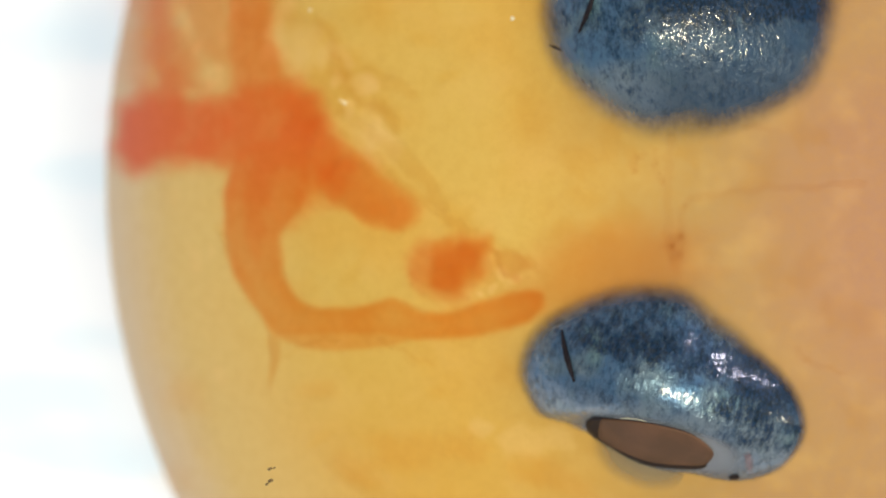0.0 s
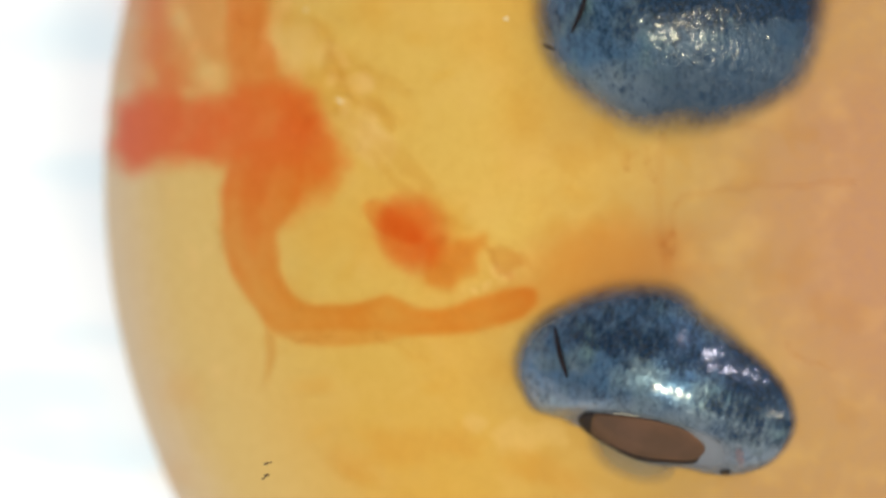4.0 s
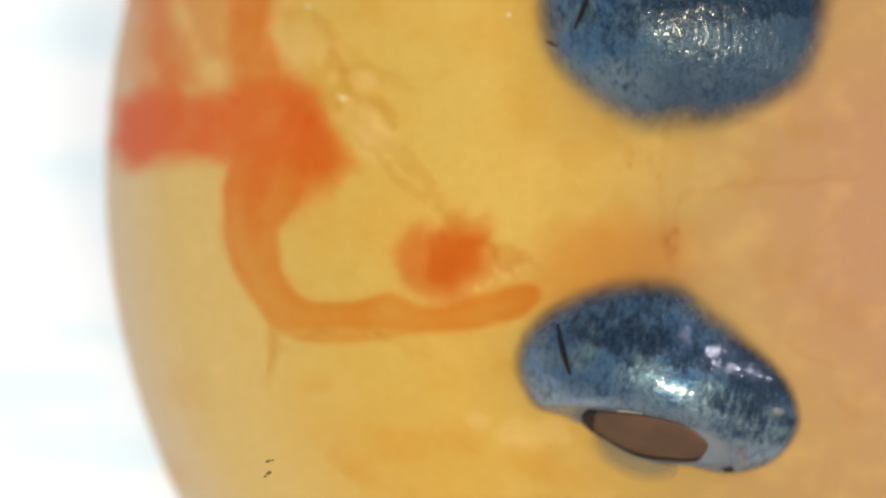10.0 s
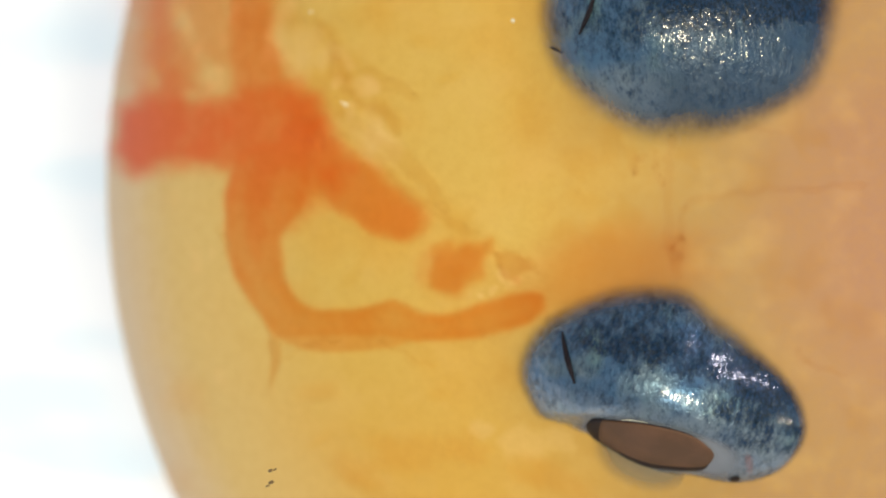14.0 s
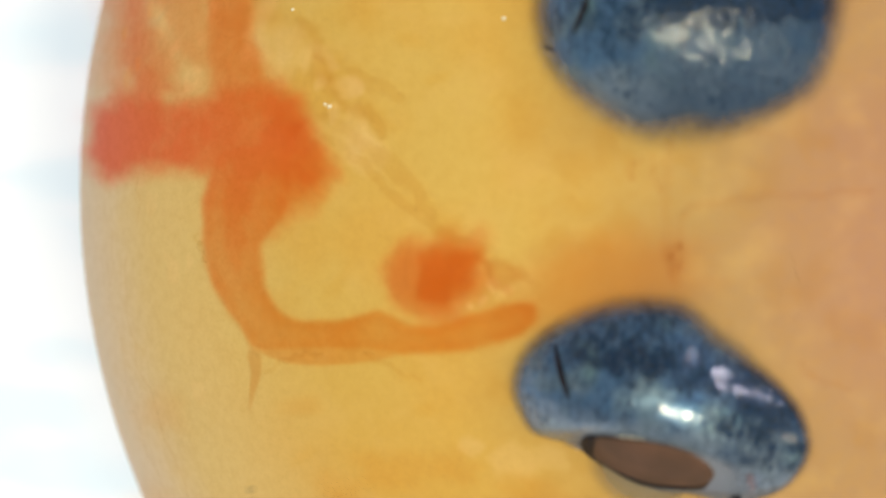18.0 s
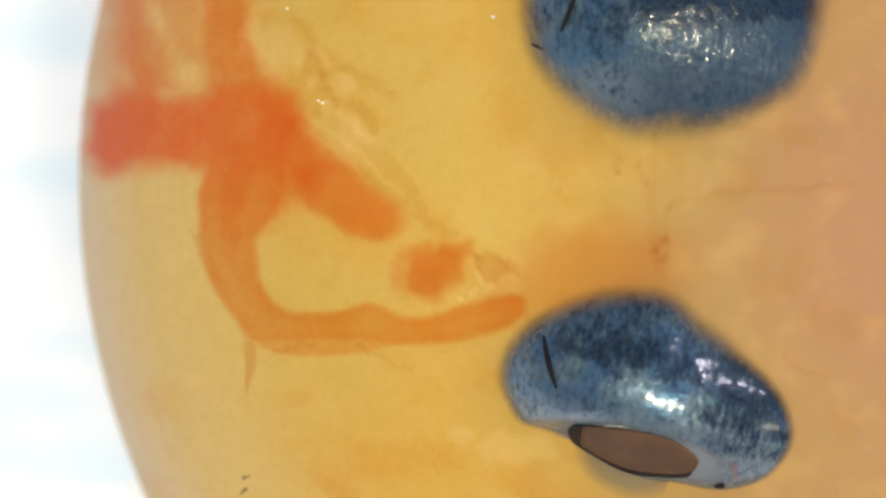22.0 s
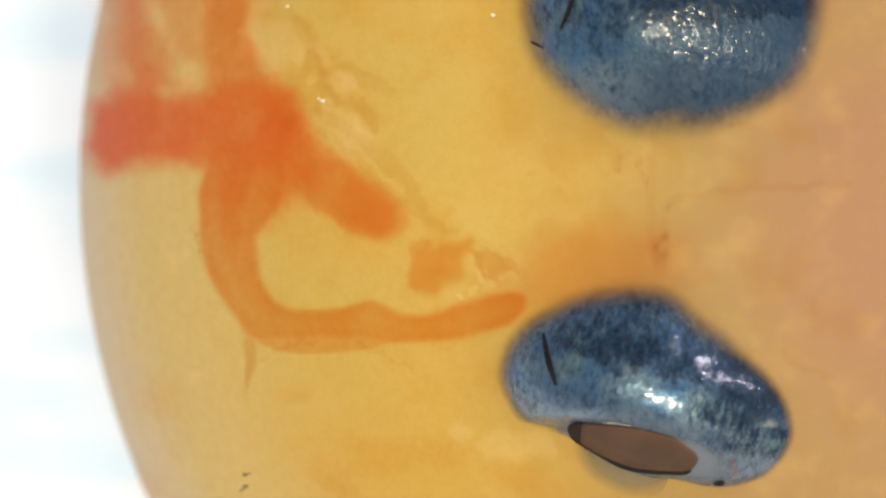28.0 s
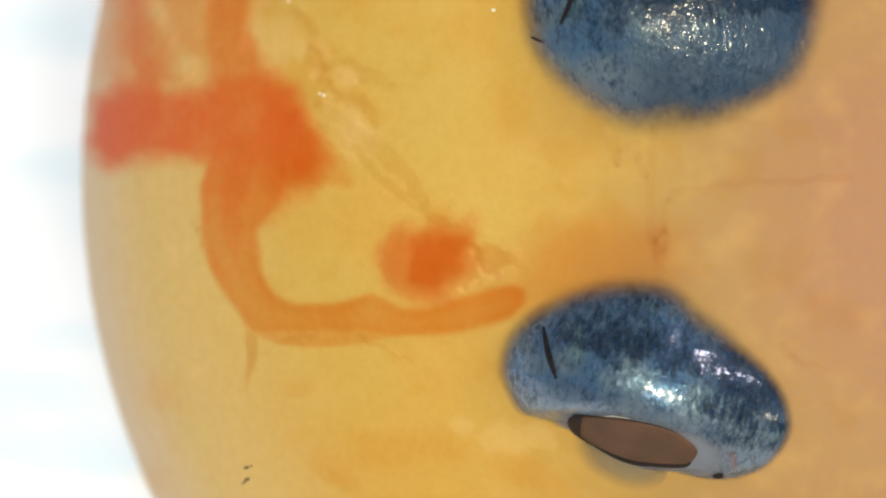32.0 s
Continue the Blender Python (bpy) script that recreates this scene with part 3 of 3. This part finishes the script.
blood_finger = layer("blood_finger", [(575, 235), (620, 248), (675, 300), (725, 345), (753, 376), (748, 402), (715, 416), (668, 408), (618, 381), (570, 342), (550, 280)],
                     24, STREAM_BLOOD, soft=40, ragged=5, seed=22, fades=((545, 250, 660, 330),), base=on_skin(722, 377, 0, AXIS), label="finger of blood reaching for the ventricle")
blood_charge = layer("blood_charge", [(644, 370), (656, 335), (692, 316), (733, 324), (761, 357), (764, 398), (741, 433), (705, 444), (665, 426)],
                     30, MOVING_BLOOD, soft=62, ragged=6, seed=23, base=on_skin(706, 382, 0, AXIS), label="round red charge of blood in the heart")
blood_wisp = layer("blood_wisp", [(658, 378), (688, 366), (728, 384), (772, 422), (762, 446), (720, 438), (678, 412)],
                   20, STREAM_BLOOD, soft=22, ragged=7, seed=24, base=on_skin(716, 404, 0, AXIS), label="wisp of blood trailing the charge", step=4)
ventricle_blood = layer("ventricle_blood", [(712, 478), (724, 440), (750, 418), (790, 414), (815, 400), (850, 406), (870, 394), (874, 430), (880, 468), (868, 500), (845, 508), (835, 534), (800, 541), (760, 532), (728, 512)],
                        32, VENTRICLE_BLOOD, soft=78, ragged=9, seed=25, base=on_skin(796, 470, 0, AXIS), label="red blood filling the ventricle", step=4)

# the eyes
ROUND = 0.8    # how steeply the eye's border falls off


def eye_part(name, outline, middle, turn, half_z, soft, material, drop=-1.0, gap=None):
    """An eyeball that fills an outline of the plan, domed towards the lens and flatter below; its border thins out over the
    widths soft (above, below). Returns the eye and a function that gives the place on its skin of a point of the plan."""
    place = lay(*middle) - Vector((0, 0, drop))
    ca, sa = math.cos(radians(-turn)), math.sin(radians(-turn))

    def local(px, py, high=0.0):
        kk = (LENS_Z - place.z - high) / 12000
        x, y = LENS_X + (px - 784) * kk - place.x, LENS_Y + (441 - py) * kk - place.y
        return Vector((x * ca - y * sa, x * sa + y * ca))
    rim = [local(q.x, q.y) for q in loop_of(outline, 12)]
    angle = np.unwrap([math.atan2(q.y, q.x) for q in rim])
    reach = np.array([q.length for q in rim])
    order = np.argsort(angle)
    angle, reach = angle[order], reach[order]

    def sag(x, y, f):
        """The border follows the yolk's skin."""
        return (egg_height(place.x + x * ca + y * sa, place.y - x * sa + y * ca) - egg_height(place.x, place.y)) * f * f

    def skin(p):
        f = p.length / float(np.interp(math.atan2(p.y, p.x), angle, reach, period=2 * math.pi))
        return half_z * max(0.02, 1 - f * f) ** ROUND + sag(p.x, p.y, f)

    def on_eye(px, py, lift=0.0):
        z = half_z * 0.7
        for _ in range(4):
            p = local(px, py, z)
            z = skin(p)
        return Vector((p.x, p.y, z + lift))
    bm = bmesh.new()
    deep = bm.verts.layers.float.new("layer_depth")
    sides, rings = 120, 44
    sheet = []
    for i in range(rings + 1):
        th = math.pi * i / rings * 0.75
        f, z = math.sin(th), math.cos(th)
        ring = []
        for n in range(sides if i else 1):
            a = 2 * math.pi * n / sides
            r = float(np.interp(a, angle, reach, period=2 * math.pi))
            v = bm.verts.new((f * r * math.cos(a), f * r * math.sin(a), half_z * (z ** (2 * ROUND) if z > 0 else 0.45 * z) + sag(f * r * math.cos(a), f * r * math.sin(a), f)))
            up = 0.5 + 0.5 * math.sin(a + radians(turn))
            width = soft[1] + (soft[0] - soft[1]) * up * up * (3 - 2 * up)
            v[deep] = min(1.0, max(0.0, (1 - f) * r / width)) if z > 0 else 0.0
            if gap:
                v[deep] *= 1 - 0.3 * math.exp(-((v.co.x - gap[0]) / gap[2]) ** 2 - ((v.co.y - gap[1]) / gap[3]) ** 2)
            ring.append(v)
        sheet.append(ring)
    for n in range(sides):
        bm.faces.new((sheet[0][0], sheet[1][n], sheet[1][(n + 1) % sides]))
    for a, b in zip(sheet[1:], sheet[2:]):
        for n in range(sides):
            bm.faces.new((a[n], b[n], b[(n + 1) % sides], a[(n + 1) % sides]))
    bm.faces.new(sheet[-1][::-1])
    ob = part(name, bm, material, fish, "silvery blue eyeball peppered with dark pigment")
    ob.location, ob.rotation_euler = place, (0, 0, radians(turn))
    return ob, on_eye


def eye_patch(name, eye, on_eye, outline, lift, material, label="", rings=9, edge=3.0):
    """A thin shaped plate on the eye inside an outline of the plan, its depth thinning towards the border."""
    loop = loop_of(outline, 6)
    mid = sum(loop, Vector((0, 0))) / len(loop)
    bm = bmesh.new()
    deep = bm.verts.layers.float.new("layer_depth")
    m, sheet = len(loop), []
    for i in range(rings + 1):
        f = i / rings
        ring = []
        for q in loop if i else loop[:1]:
            p = mid + (q - mid) * f
            v = bm.verts.new(on_eye(p.x, p.y, lift))
            v[deep] = 1 - f ** edge
            ring.append(v)
        sheet.append(ring)
    for n in range(m):
        bm.faces.new((sheet[0][0], sheet[1][n], sheet[1][(n + 1) % m]))
    for a, b in zip(sheet[1:], sheet[2:]):
        for n in range(m):
            bm.faces.new((a[n], b[n], b[(n + 1) % m], a[(n + 1) % m]))
    under = [bm.verts.new(v.co - Vector((0, 0, lift + 6))) for v in sheet[-1]]
    for n in range(m):
        bm.faces.new((sheet[-1][n], under[n], under[(n + 1) % m], sheet[-1][(n + 1) % m]))
    bm.faces.new(under[::-1])
    bmesh.ops.recalc_face_normals(bm, faces=bm.faces)
    return part(name, bm, material, eye, label)


def streak(name, eye, on_eye, points, material, label=""):
    """A thin raised line on the eye's skin, from points of the plan (x, y, width)."""
    bm = bmesh.new()
    line = spline(points, 5)
    rings = []
    for i, q in enumerate(line):
        a, b = line[max(i - 1, 0)], line[min(i + 1, len(line) - 1)]
        side = Vector((b.y - a.y, a.x - b.x)).normalized()
        ring = []
        for n in range(8):
            g = 2 * math.pi * n / 8
            ring.append(bm.verts.new(on_eye(q.x + side.x * q.z * 0.5 * math.cos(g), q.y + side.y * q.z * 0.5 * math.cos(g), 3 + q.z * 0.25 * math.sin(g))))
        rings.append(ring)
    for a, b in zip(rings, rings[1:]):
        for n in range(8):
            bm.faces.new((a[n], a[(n + 1) % 8], b[(n + 1) % 8], b[n]))
    bm.faces.new(rings[0][::-1])
    bm.faces.new(rings[-1])
    bmesh.ops.recalc_face_normals(bm, faces=bm.faces)
    return part(name, bm, material, eye, label)


eye_low, on_low = eye_part("eye", [(908, 655), (920, 604), (950, 562), (996, 531), (1048, 506), (1100, 492), (1156, 488), (1208, 494), (1244, 515), (1278, 548), (1317, 577), (1352, 614), (1388, 650), (1416, 690), (1431, 732), (1431, 772),
                                   (1411, 808), (1384, 834), (1345, 850), (1305, 856), (1265, 852), (1225, 843), (1170, 838), (1120, 822), (1075, 795), (1035, 766), (990, 752), (948, 740), (922, 702)],
                           (1172, 684), -12, 124, (66, 11), EYE_LOW)
eye_patch("iris_rim", eye_low, on_low, [(1000, 752), (1030, 734), (1080, 728), (1150, 738), (1220, 757), (1290, 780), (1325, 805), (1330, 835), (1300, 850), (1240, 842), (1150, 832), (1080, 800), (1035, 768)], 3, RIM, "smooth pale grey rim of the pupil")
eye_patch("pupil_edge", eye_low, on_low, [(1036, 752), (1045, 741), (1062, 739), (1150, 748), (1222, 767), (1255, 796), (1255, 812), (1242, 830), (1190, 830), (1140, 823), (1092, 801), (1070, 787), (1046, 771)], 6, BLACK, "black edge of the pupil")
eye_patch("pupil", eye_low, on_low, [(1060, 756), (1064, 743), (1078, 742), (1150, 750), (1222, 768), (1260, 796), (1258, 814), (1240, 824), (1190, 823), (1142, 816), (1092, 796), (1072, 784), (1060, 775)], 9, PUPIL, "brown glassy pupil")
# the highlight on the pupil's upper edge, built as a pale raised line
streak("pupil_shine", eye_low, on_low, [(1095, 742, 0.8), (1110, 741, 1.6), (1128, 743, 1.2), (1145, 746, 0.8)], GLINT, "bright line of shine along the pupil")
eye_patch("pigment_spot", eye_low, on_low, [(1289, 846), (1298, 841), (1308, 842), (1306, 849), (1296, 850)], 4, BLACK, "small black spot of pigment")
eye_patch("vein_streak", eye_low, on_low, [(1316, 800), (1328, 798), (1336, 822), (1328, 846), (1318, 826)], 5, REDDISH, "faint reddish streak beside the pupil", edge=1.5)
streak("skin_slit", eye_low, on_low, [(994, 584, 3), (998, 610, 8), (1005, 640, 10), (1016, 676, 4)], BLACK, "short black slit in the skin")

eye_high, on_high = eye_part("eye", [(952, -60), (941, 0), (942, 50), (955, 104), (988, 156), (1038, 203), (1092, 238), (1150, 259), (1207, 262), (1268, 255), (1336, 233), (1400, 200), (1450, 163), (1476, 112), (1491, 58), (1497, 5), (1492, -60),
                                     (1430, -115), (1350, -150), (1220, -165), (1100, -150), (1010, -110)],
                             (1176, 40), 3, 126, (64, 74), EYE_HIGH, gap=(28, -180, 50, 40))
streak("skin_slit", eye_high, on_high, [(1054, -20, 4), (1040, 22, 9), (1024, 58, 3)], BLACK, "short black slit in the skin")
streak("skin_slit", eye_high, on_high, [(972, 80, 2), (982, 84, 5), (994, 90, 2)], BLACK, "short black slit in the skin")

lens = part("eye_lens", ball((108, 78, 44)), CLEAR_LENS, fish, "clear lens bulging out of the pupil")
lens.location, lens.rotation_euler = lay(1144, 797) + Vector((0, 0, -26)), (0, 0, radians(-18))

# thin lines in the skin
for i, line in enumerate((
        [(1190, 230, 5), (1182, 290, 6), (1178, 360, 6), (1186, 430, 8), (1196, 495, 7)],
        [(1206, 430, 8), (1205, 390, 6), (1230, 350, 5), (1300, 338, 5), (1400, 335, 5), (1540, 322, 5)],
        [(1145, 268, 4), (1120, 290, 6), (1128, 310, 5)],
        [(1160, 262, 4), (1158, 300, 5), (1180, 330, 5)],
        [(1192, 410, 10), (1200, 445, 12), (1192, 480, 8)],
        [(1310, 222, 3), (1345, 226, 4), (1390, 233, 2)],
        [(1408, 612, 4), (1424, 634, 5), (1452, 650, 4), (1500, 660, 2)])):
    tube("capillary", [(x, y, 3.4 * w) for x, y, w in line], HAIRLINE, flat=0.4, seed=20 + i, sides=10, steps=10, wiggle=9, wobble=0.5)
for i, line in enumerate((
        [(505, 640, 7), (540, 610, 9), (600, 600, 10)],
        [(660, 600, 8), (720, 625, 9), (770, 650, 7)],
        [(560, 25, 22), (592, 70, 18), (598, 118, 26), (628, 172, 16), (672, 190, 24), (706, 245, 14)],
        [(640, 110, 18), (690, 150, 26), (745, 175, 14)],
        [(600, 225, 14), (660, 275, 16), (720, 330, 16), (800, 395, 18), (850, 410, 12)],
        [(590, 190, 20), (680, 250, 26), (740, 300, 28), (800, 380, 16)],
        [(876, 440, 7), (890, 480, 6), (915, 500, 5)],
        [(880, 430, 6), (930, 455, 8), (950, 480, 5)],
        [(285, 300, 8), (290, 345, 7), (283, 390, 4)],
        [(262, 420, 6), (275, 560, 7), (320, 720, 8), (385, 860, 7)],
        [(240, 380, 5), (246, 540, 6), (285, 720, 6), (335, 850, 5)],
        [(385, 400, 5), (392, 420, 8), (400, 450, 4)])):
    tube("skin_fold", [(x, y, 1.4 * w) for x, y, w in line], FOLD, flat=0.3, seed=40 + i, sides=10, steps=10, wiggle=10, wobble=0.5)

# blotches, dark specks, and glints built as pale specks
rng = random.Random(4)
for _ in range(46):
    x, y = rng.uniform(500, 1560), rng.uniform(-20, 880)
    r = rng.uniform(25, 80)
    dome("yolk_blotch", x, y, r, r * rng.uniform(0.35, 0.8), 5, BLOTCH, turn=rng.uniform(0, 180), ragged=0.5, seed=rng.randrange(99), rings=6, sides=24)
for x, y, r in ((585, 55, 60), (625, 130, 75), (655, 175, 60), (690, 205, 55), (610, 95, 45)):
    dome("yolk_blotch", x, y, r, r * 0.6, 5, BLOTCH, turn=35, ragged=0.5, seed=x, rings=6, sides=24)
for x, y, half_x, half_y in ((720, 800, 110, 55), (630, 835, 80, 36), (330, 700, 55, 60), (310, 850, 60, 45), (830, 790, 60, 45), (980, 850, 130, 40), (560, 690, 60, 24)):
    dome("yolk_blotch", x, y, half_x, half_y, 5, ORANGE_BLOTCH, turn=x % 40, ragged=0.5, seed=x, rings=8, sides=32)
# glints on the wet skin, modelled as tiny near-white mounds
for x, y, r in ((907, 33, 4), (549, 18, 3), (611, 182, 4), (604, 178, 3)):
    dome("glint_speck", x, y, r, r * 0.8, r, GLINT, rings=4, sides=10, seed=x)
def hover(ob, px, py, z):
    """Moves a small mound from the yolk's skin up to the clear egg skin over it."""
    k, p = (LENS_Z - z) / 12000, lay(px, py)
    ob.location = Vector((LENS_X + (px - 784) * k, LENS_Y + (441 - py) * k, z)) - p


for x, y, r in ((476, 831, 3), (477, 852, 3.4), (484, 829, 1.6), (471, 858, 2)):
    hover(dome("dark_speck", x, y, r, r * 0.8, r * 0.6, BROWN, rings=4, sides=10, seed=int(x)), x, y, 2010)


# ---- the heart beats ----
BEAT_TIME = (0.0, 8.5, 12.7, 16.5, 20.7, 24.9, 27.7, 30.5, 31.9, 32.1)
BEAT = (-1.0, 23.44, 35.46, 46.42, 58.42, 70.42, 78.44, 86.48, 90.5, 91.07)
# one round of a beat: beat, plan x, plan y, height over the rest, how far the rear end dips in degrees
CONE = ((0.0, 700, 376, -16, 0), (0.13, 702, 378, -20, 0), (0.25, 700, 376, -26, 0), (0.33, 640, 310, -36, 0), (0.5, 610, 300, -36, 0), (0.62, 632, 300, -22, 0), (0.71, 652, 310, -14, 0), (0.75, 658, 318, -10, 0), (0.85, 682, 353, -1, 0), (0.92, 702, 378, 0, 0), (1.0, 700, 376, -16, 0))
FINGER = ((0.0, 716, 369, -3, 0), (0.06, 720, 374, 0, 0), (0.14, 724, 379, 0, 0), (0.21, 727, 381, 0, 0.3), (0.26, 728, 381, 0, 0.4), (0.31, 726, 380, 0, 1.3), (0.36, 722, 377, -5, 4), (0.41, 720, 376, -32, 14), (0.5, 690, 350, -40, 10), (0.78, 640, 310, -34, 0), (0.85, 670, 330, -26, 0), (0.93, 698, 355, -12, 0), (1.0, 716, 369, -3, 0))
CHARGE = ((0.0, 690, 352, -36, 0), (0.17, 688, 352, -36, 0), (0.25, 690, 356, -28, 0), (0.31, 692, 364, -20, 0), (0.37, 699, 372, -7, 0), (0.42, 704, 378, 0, 0), (0.47, 706, 382, 0, 0), (0.52, 765, 440, -1, 0), (0.55, 788, 462, -24, 0), (0.62, 795, 470, -36, 0), (1.0, 690, 352, -36, 0))
WISP = ((0.0, 700, 390, -26, 0), (0.45, 700, 385, -26, 0), (0.5, 708, 396, -4, 0), (0.56, 716, 404, -1, 0), (0.575, 720, 407, -4, 0), (0.595, 726, 412, -13, 0), (0.66, 734, 418, -15, 0), (0.72, 738, 422, -26, 0), (1.0, 700, 390, -26, 0))
FILLING = ((0.0, 798, 472, -11, 0), (0.13, 800, 472, -17, 0), (0.25, 802, 474, -24, 0), (0.33, 800, 474, -34, 0), (0.48, 798, 474, -34, 0), (0.53, 797, 472, -8, 0), (0.57, 796, 470, 0, 0), (0.76, 796, 470, 0, 0), (0.85, 796, 470, -3, 0), (0.93, 797, 471, -6, 0), (1.0, 798, 472, -11, 0))


def along(table, at, column):
    return float(np.interp(at, [r[0] for r in table], [r[column] for r in table]))


def motions():
    times = [i / FPS for i in range(0, 32 * FPS + 1)]
    for thing, table in ((blood_cone, CONE), (blood_finger, FINGER), (blood_charge, CHARGE), (blood_wisp, WISP), (ventricle_blood, FILLING)):
        rows = []
        for t in times:
            at = float(np.interp(t, BEAT_TIME, BEAT)) % 1.0
            x, y, lift, dip = (along(table, at, k) for k in (1, 2, 3, 4))
            rows.append((t, on_skin(x, y, lift, AXIS, dip)))
        walk(thing, rows)


motions()
